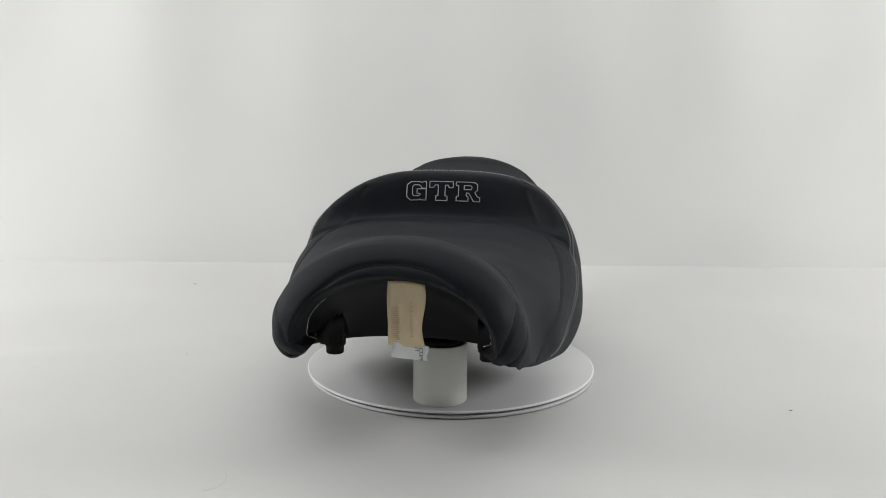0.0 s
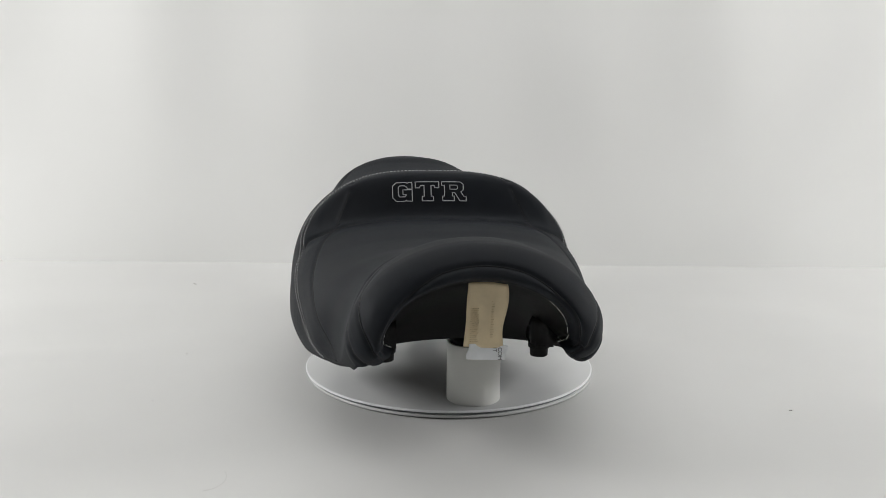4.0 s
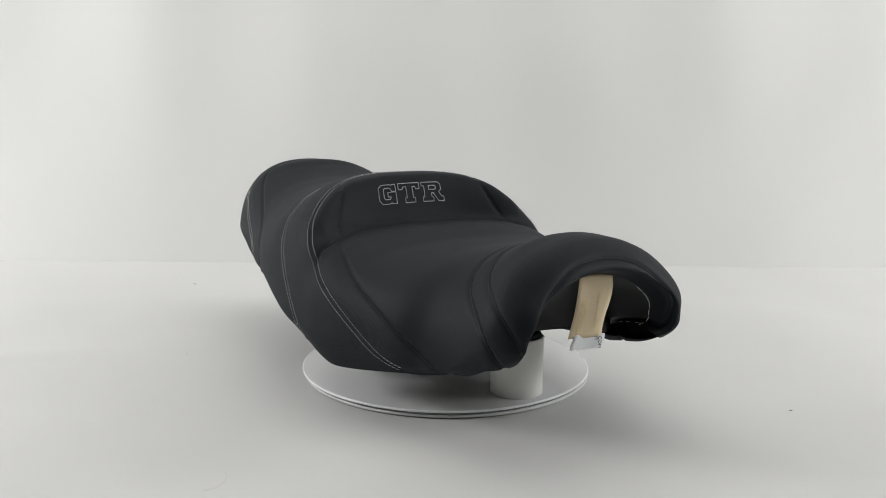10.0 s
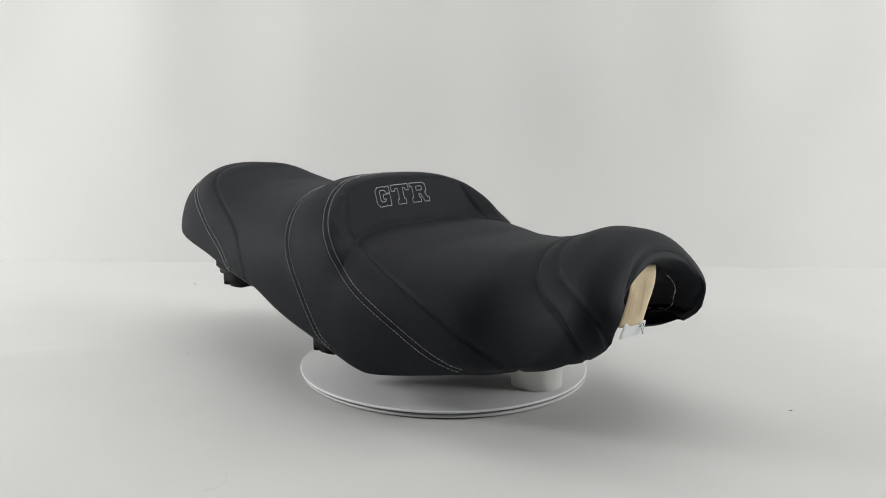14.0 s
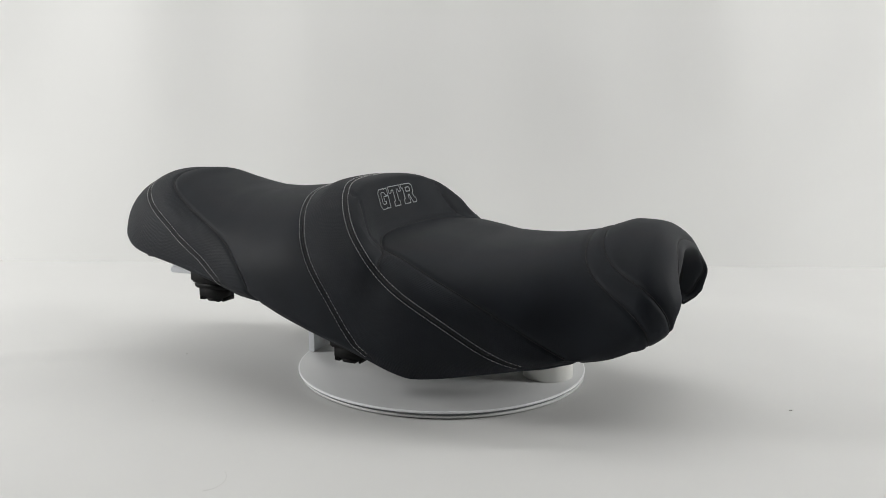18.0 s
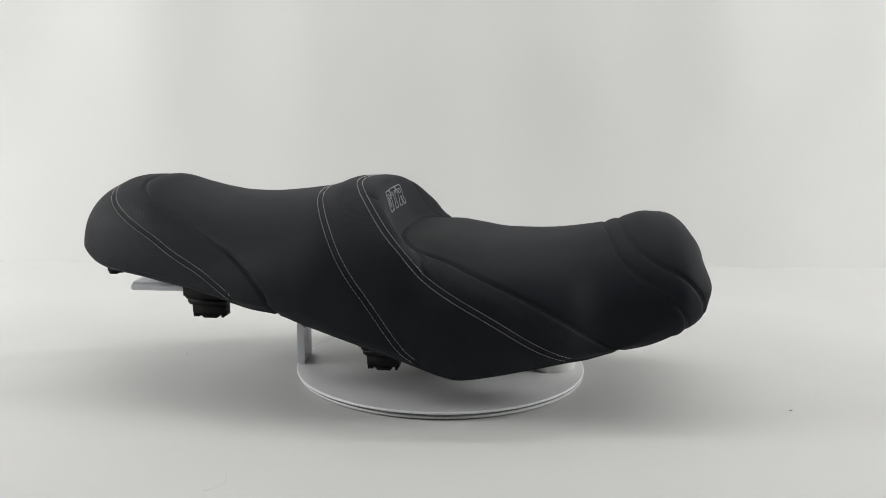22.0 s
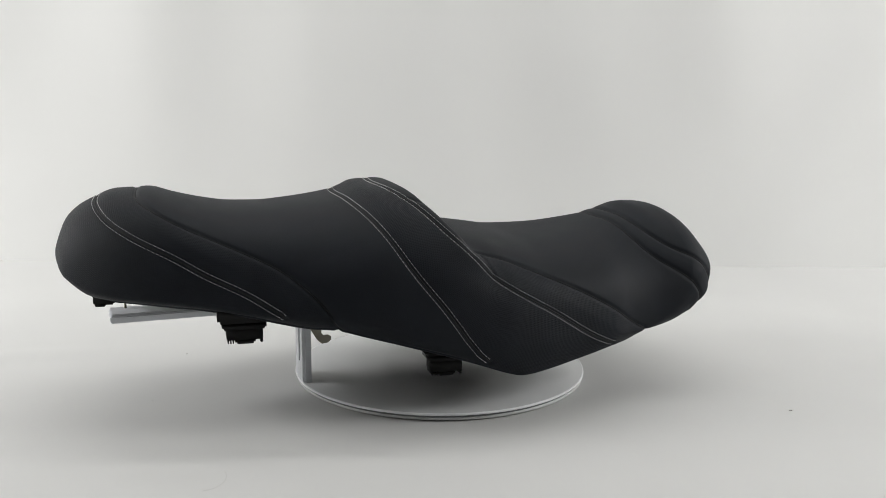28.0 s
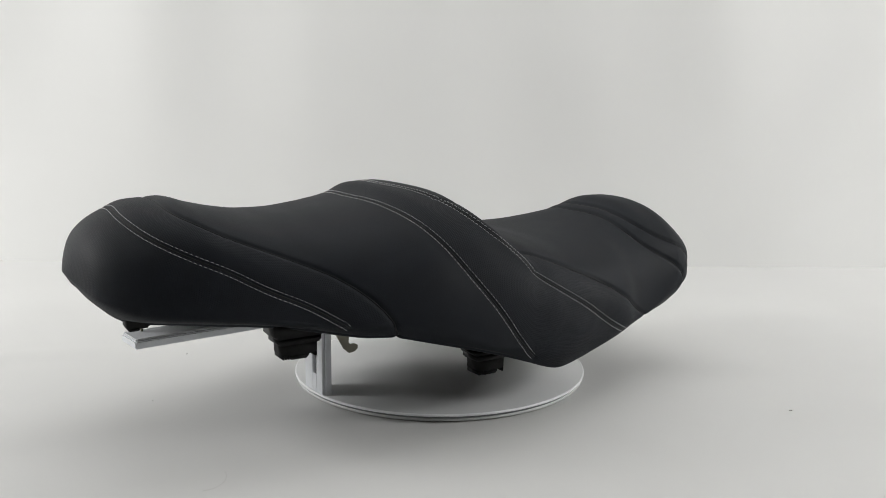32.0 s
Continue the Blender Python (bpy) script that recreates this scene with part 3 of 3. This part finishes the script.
def hem_fold():
    """The cover's edge, turned in under the pan."""
    u = US[(US >= 0.0) & (US < 0.965)]
    grow = np.clip(np.minimum(u / 0.12, (0.965 - u) / 0.04), 0.02, 1)[:, None]
    for side in (-1, 1):
        H, N = cover(u, np.full(len(u), float(side)))
        inw = np.stack([np.full(len(u), -float(side)), np.zeros(len(u)), np.zeros(len(u))], -1) * np.minimum(1.0, np.abs(H[:, :1]) / 0.02) * grow
        down = np.array([0.0, 0.0, 1.0]) * grow
        rows = [H, H + inw * 0.0015 - down * 0.0022, H + inw * 0.0045 - down * 0.0032, H + inw * 0.008 - down * 0.0022, H + inw * 0.012 + down * 0.001, H + inw * 0.016 + down * 0.006]
        n = len(u)
        P = np.concatenate(rows)
        F = [((k + 1) * n + i, (k + 1) * n + i + 1, k * n + i + 1, k * n + i)[:: side] for k in range(5) for i in range(n - 1)]
        mesh_from("hem", P, F, VINYL, seat, "black vinyl edge folded under the pan")


hem_fold()


def staples():
    """Wire staples round the mouth, on the inner side of the lip, and on round its corners along the hem."""
    def along(row, count, picks):
        gap = np.concatenate([[0], np.cumsum(np.linalg.norm(np.diff(row, axis=0), axis=1))])
        for i in picks:
            at = gap[-1] * (i + 0.5 + 0.12 * random.uniform(-1, 1)) / count
            c, e0, e1 = (np.array([np.interp(q, gap, row[:, k]) for k in range(3)]) for q in (at, at - 0.003, at + 0.003))
            d = Vector(e1 - e0).normalized()
            n = Vector((-0.6 * c[0], -0.02, 0.125 - c[2])).normalized()
            bm = bmesh.new()
            box(bm, -0.0033, 0.0033, -0.00030, 0.00030, -0.0003, 0.0003)
            ob = part("staple", bm, STAPLE, seat, smooth=False)
            ob.matrix_local = Matrix.Translation(Vector(c) + n * 0.0012) @ d.to_track_quat("X", "Z").to_matrix().to_4x4()

    along(MOUTH[1], 32, [*range(7), 14, 17, *range(25, 32)])
    for c in (2, -3):
        along(np.array([m[c] for m in MOUTH[1:12]]), 5, range(5))


staples()


def feet_and_clips():
    for s in (-1, 1):
        # round rubber buffers under the nose
        bm = bmesh.new()
        box(bm, s * 0.0855 - 0.014, s * 0.0855 + 0.014, -0.206, -0.172, 0.080, 0.128, 0.004)
        mount = part("buffer_mount", bm, PLASTIC, seat)
        bm = bmesh.new()
        lathe(bm, [(0, 0.0685), (0.0085, 0.0685), (0.0095, 0.0695), (0.0097, 0.077), (0.0115, 0.078), (0.0118, 0.086), (0, 0.086)], 28, s * 0.0825, -0.191)
        part("rubber_buffer", bm, RUBBER, mount, "round black rubber buffer")
        # stepped rubber blocks along the sides, each in a moulded socket
        for x, y, z0, z1, ln, tall in ((-0.141, 0.050, 0.0415, 0.068, 0.034, 0.0), (-0.112, 0.260, 0.0845, 0.110, 0.037, 0.012)):
            bm = bmesh.new()
            box(bm, s * x - 0.015, s * x + 0.015, y - ln * 0.60, y + ln * 0.62, z1 - 0.009, z1 - 0.001, 0.002)
            box(bm, s * x - 0.018, s * x + 0.018, y - ln * 0.68, y + ln * 0.74, z1 - 0.002, z1 + 0.006 + tall, 0.003)
            socket = part("block_socket", bm, PLASTIC, seat)
            for name, wide, y0, y1, low, high, edge in (("rubber_block", 0.012, -0.5, 0.5, 0.005, z1 - z0 - 0.004, 0.0015), ("rubber_step", 0.010, -0.30, 0.26, 0, 0.0065, 0.0020), ("rubber_heel", 0.011, -0.5, -0.42, 0.0015, 0.0062, 0.0006),
                                                        ("rubber_rib", 0.0115, 0.30, 0.335, 0.0015, 0.0062, 0.0004), ("rubber_rib", 0.0115, 0.37, 0.405, 0.0015, 0.0062, 0.0004), ("rubber_rib", 0.0115, 0.44, 0.475, 0.0015, 0.0062, 0.0004)):
                bm = bmesh.new()
                box(bm, s * x - wide, s * x + wide, y + ln * y0, y + ln * y1, z0 + low, z0 + high, edge)
                part(name, bm, RUBBER, socket, "stepped black rubber mounting block" if name == "rubber_block" else "")
        # steel latch hooks
        bm = bmesh.new()
        prof = [(0.186, 0.100), (0.186, 0.078), (0.176, 0.060), (0.170, 0.0545), (0.163, 0.0555), (0.1595, 0.0585), (0.1595, 0.0625), (0.163, 0.0645), (0.168, 0.064), (0.1705, 0.067), (0.170, 0.078), (0.170, 0.100)]
        for dx in (-0.0014, 0.0014):
            bm.faces.new([bm.verts.new((s * 0.046 + dx, y - 0.001, z + 0.003)) for y, z in prof])
        bm.faces.ensure_lookup_table()
        a, b = list(bm.faces[0].verts), list(bm.faces[1].verts)
        for i in range(len(a)):
            j = (i + 1) % len(a)
            bm.faces.new((a[i], a[j], b[j], b[i]))
        bmesh.ops.recalc_face_normals(bm, faces=bm.faces)
        part("latch_hook", bm, STEEL, seat, "curved dull steel latch hook", smooth=False)
        bm = bmesh.new()
        box(bm, s * 0.060 - 0.010, s * 0.060 + 0.010, 0.389, 0.410, 0.1225, 0.138, 0.0015)
        box(bm, s * 0.060 - 0.009, s * 0.060 + 0.009, 0.398, 0.4085, 0.1205, 0.1240, 0.0008)
        part("tail_block", bm, RUBBER, seat, "small black rubber block")


feet_and_clips()


# ---- the tag that hangs from the nose ----
def paper_strip(name, x0, x1, z0, z1, y0, curl, mat, parent, thick=0.0004, wave=0.0, ripple=1.0, yaw=0.16):
    n, m = 22, 8
    P = []
    for k in (0, 1):
        for i in range(n + 1):
            t = i / n
            z = z0 + (z1 - z0) * t
            for j in range(m + 1):
                s = j / m
                x = x0 + (x1 - x0) * s + 0.0012 * math.sin(5 * t + 1.0) + wave * math.sin(7 * t) * (s - 0.5)
                y = y0 - yaw * (x1 - x0) * (s - 0.5) + curl * t**1.3 - ripple * (0.0022 * math.sin(3.3 * t + 0.4) - 0.0012 * math.sin(4 * s + 2 * t)) + k * thick
                P.append((x, y, z + 0.0014 * math.sin(3.1 * s) * (1 - t) - 0.001 * s * (1 - t)))
    F = []
    q = (n + 1) * (m + 1)
    for i in range(n):
        for j in range(m):
            a = i * (m + 1) + j
            F.append((a, a + 1, a + m + 2, a + m + 1))
            F.append((q + a, q + a + m + 1, q + a + m + 2, q + a + 1))
    rim = [j for j in range(m + 1)] + [i * (m + 1) + m for i in range(1, n + 1)] + [n * (m + 1) + j for j in range(m - 1, -1, -1)] + [i * (m + 1) for i in range(n - 1, 0, -1)]
    for a, b in zip(rim, rim[1:] + rim[:1]):
        F.append((b, a, q + a, q + b))
    return mesh_from(name, np.array(P), F, mat, parent)


def tag():
    ob = tagged(new("hang_tag"), "tan paper tag with white woven label under the nose", "tag")
    paper_strip("paper", -0.0105, 0.0265, 0.1665, 0.1000, -0.2715, 0.009, TAN, ob, wave=0.002)
    lab = paper_strip("woven_label", -0.0075, 0.0295, 0.1035, 0.0870, -0.2630, 0.003, LABEL, ob, ripple=0.15)
    lab["label"] = "white woven label with black print"
    # faded print that cannot be read
    bm = bmesh.new()
    for i in range(15):
        z = 0.112 + 0.0026 * i
        w = 0.0012 + 0.0022 * random.random()
        y = -0.2731 + 0.009 * ((0.1665 - z) / 0.0665) ** 1.3
        box(bm, 0.0125, 0.0125 + w, y - 0.0026, y - 0.0020, z, z + 0.0006)
    part("print_column", bm, TANINK, ob, "faded brown print", smooth=False)
    bm = bmesh.new()
    for i in range(17):
        z = 0.107 + 0.0021 * i + 0.0003 * random.random()
        w = 0.006 + 0.003 * random.random()
        y = -0.2731 + 0.009 * ((0.1665 - z) / 0.0665) ** 1.3
        box(bm, -0.0068, -0.0068 + w, y + 0.0009, y + 0.0015, z, z + 0.0005)
    part("print_column", bm, TANINK, ob, "faded brown print", smooth=False)
    for text, x, z, size in (("COM", 0.0212, 0.1012, 0.0056), ("IT", 0.0165, 0.1012, 0.0054)):
        cu = bpy.data.curves.new("print", "FONT")
        cu.body, cu.size, cu.extrude = text, size, 0.00012
        tmp = bpy.data.objects.new("print", cu)
        me = bpy.data.meshes.new_from_object(tmp)
        bpy.data.objects.remove(tmp)
        me.materials.clear()
        me.materials.append(INK)
        word = new("print", me)
        word.parent = lab
        word["label"] = "black upright print"
        word.matrix_local = Matrix.Translation((x, -0.2650 - 0.16 * (x - 0.011), z)) @ Euler((radians(90), 0, 0)).to_matrix().to_4x4() @ Matrix.Rotation(radians(-9), 4, "Y") @ Matrix.Rotation(radians(-90), 4, "Z")
    return ob


hang_tag = tag()


# ---- the turntable and the stand ----
def turntable():
    ob = tagged(new("turntable"), "round white turntable of two thin stacked boards", "turntable")
    bm = bmesh.new()
    lathe(bm, [(0, -0.0026), (0.1803, -0.0026), (0.1811, -0.0020), (0.1811, -0.0007), (0.1804, 0), (0, 0)], 200)
    part("top_board", bm, BOARD, ob, "pale grey-white satin board")
    # an added ring that paints the bright highlight along the board's rim
    bm = bmesh.new()
    lathe(bm, [(0.1806, -0.0028), (0.1817, -0.0026), (0.1821, -0.0016), (0.1821, -0.0008), (0.1817, 0.0000), (0.1806, 0.0001)], 200)
    part("rim_highlight", bm, EDGE, ob, "thin pale ring painted as the highlight on the board's rim")
    bm = bmesh.new()
    lathe(bm, [(0, -0.0088), (0.1795, -0.0088), (0.1804, -0.0082), (0.1804, -0.0062), (0.1798, -0.0056), (0, -0.0056)], 200, 0.0012, -0.0008)
    part("lower_board", bm, BOARD, ob)
    # fills the gap between the boards; its dark colour stands for the shade there
    bm = bmesh.new()
    lathe(bm, [(0, -0.0098), (0.160, -0.0098), (0.160, -0.0086), (0.1785, -0.0086), (0.1785, -0.0025), (0, -0.0025)], 200)
    part("base", bm, DARKGAP, ob, "base whose grey paints the shade between the boards")
    return ob


disc = turntable()
bm = bmesh.new()
lathe(bm, [(0.0272, 0.0002), (0.0298, 0.0002), (0.0303, 0.0007), (0.0303, 0.0670), (0.0299, 0.0675), (0.0274, 0.0675), (0.0270, 0.0670), (0.0270, 0.0007), (0.0272, 0.0002)], 72)
tube = tagged(new("pipe_stand"), "short white plastic pipe with a black cap standing on the turntable", "pipe")
part("pipe", bm, PIPE, tube)
bm = bmesh.new()
lathe(bm, [(0, 0.062), (0.0268, 0.062), (0.0268, 0.0685), (0.0272, 0.0710), (0.024, 0.0750), (0, 0.0750)], 48)
part("cap", bm, RUBBER, tube, "black rubber cap")


def bracket():
    ob = tagged(new("support_bracket"), "white lacquered slotted upright with a long flat arm", "bracket")
    # a slotted plate, built round its slot
    def slotted(name, y0, y1, x0, x1, z1):
        bm = bmesh.new()
        box(bm, x0, 0.0160, y0, y1, 0.0005, z1, 0.0005)
        box(bm, 0.0250, x1, y0, y1, 0.0005, z1, 0.0005)
        box(bm, 0.0159, 0.0251, y0, y1, 0.0005, 0.022, 0.0003)
        box(bm, 0.0159, 0.0251, y0, y1, 0.082, z1, 0.0003)
        part(name, bm, LACQUER, ob, smooth=False)
    slotted("upright_plate", -0.0042, -0.0008, 0.0, 0.044, 0.094)
    slotted("upright_plate", 0.0010, 0.0044, 0.0015, 0.044, 0.094)
    bm = bmesh.new()
    box(bm, -0.0016, 0.0006, -0.0058, 0.0012, 0.0005, 0.094, 0.0004)
    part("edge_flange", bm, LACQUER, ob, smooth=False)
    bm = bmesh.new()
    m = pose(0.022, 0.0, 0.0985, 0.4, 0, 3.2)
    box(bm, -0.0200, 0.0200, -0.004, 0.2150, -0.0080, 0.0, 0.0012, m)
    box(bm, -0.0175, 0.0175, -0.004, 0.2140, -0.0004, 0.0018, 0.0008, m)
    arm = part("arm", bm, LACQUER, ob, "long flat white arm", smooth=False)
    bm = bmesh.new()
    lathe(bm, [(0, 0.098), (0.0014, 0.098), (0.0014, 0.128), (0, 0.128)], 12, 0.0205, 0.198)
    part("pin", bm, STEEL, arm, "thin steel pin")
    return ob


post = bracket()


# ---- lint on the sheet ----
def lint():
    for x, y, ln, turned in ((-0.459, 0.483, 0.010, -40), (0.392, -0.128, 0.004, 20), (-0.352, 0.063, 0.0015, 10), (-0.339, -0.119, 0.0015, 60)):
        pts = np.array([(ln * (i / 6 - 0.5), 0.15 * ln * math.sin(i * 1.1), 0.0006) for i in range(7)])
        ob = mesh_from("lint", *sweep_tube(pts, 0.0005, sides=5), LINT, None)
        ob.matrix_local = pose(x, y, floor_bend(x, y, 0)[1] - 0.0001, 0, 0, turned)
        tagged(ob, "tiny dark scrap of lint on the white sheet", "lint", "lint on the sheet")
    pts = np.array([(0.018 * math.cos(a), 0.026 * math.sin(a), 0.0006) for a in np.linspace(-1.6, 0.6, 24)])
    ob = mesh_from("hair", *sweep_tube(pts, 0.00010, sides=5), LINT, None)
    ob.matrix_local = pose(-0.222, -0.324, floor_bend(-0.222, -0.324, 0)[1] - 0.0004, 0, 0, 10)
    tagged(ob, "single curved hair lying on the white sheet", "hair")


lint()


# ---- the turning ----
def motions():
    times = [0.5 * i for i in range(65)]
    lean = pose(SHIFT, 0, 0.12, 0, 0.196, 0) @ pose(0, 0, -0.12)
    for thing, z, place in ((seat, TOP, lean), (hang_tag, TOP, lean), (disc, PLATE, pose(0.0035, 0.0089, 0)), (tube, PLATE, pose(0.0094, -0.1315, 0)), (post, PLATE, pose(-0.0180 + SHIFT, 0.1835, 0, 0, 0, 3))):
        walk(thing, [(t, pose(0, 0, z, 0, 0, turn(t)) @ place) for t in times])


motions()
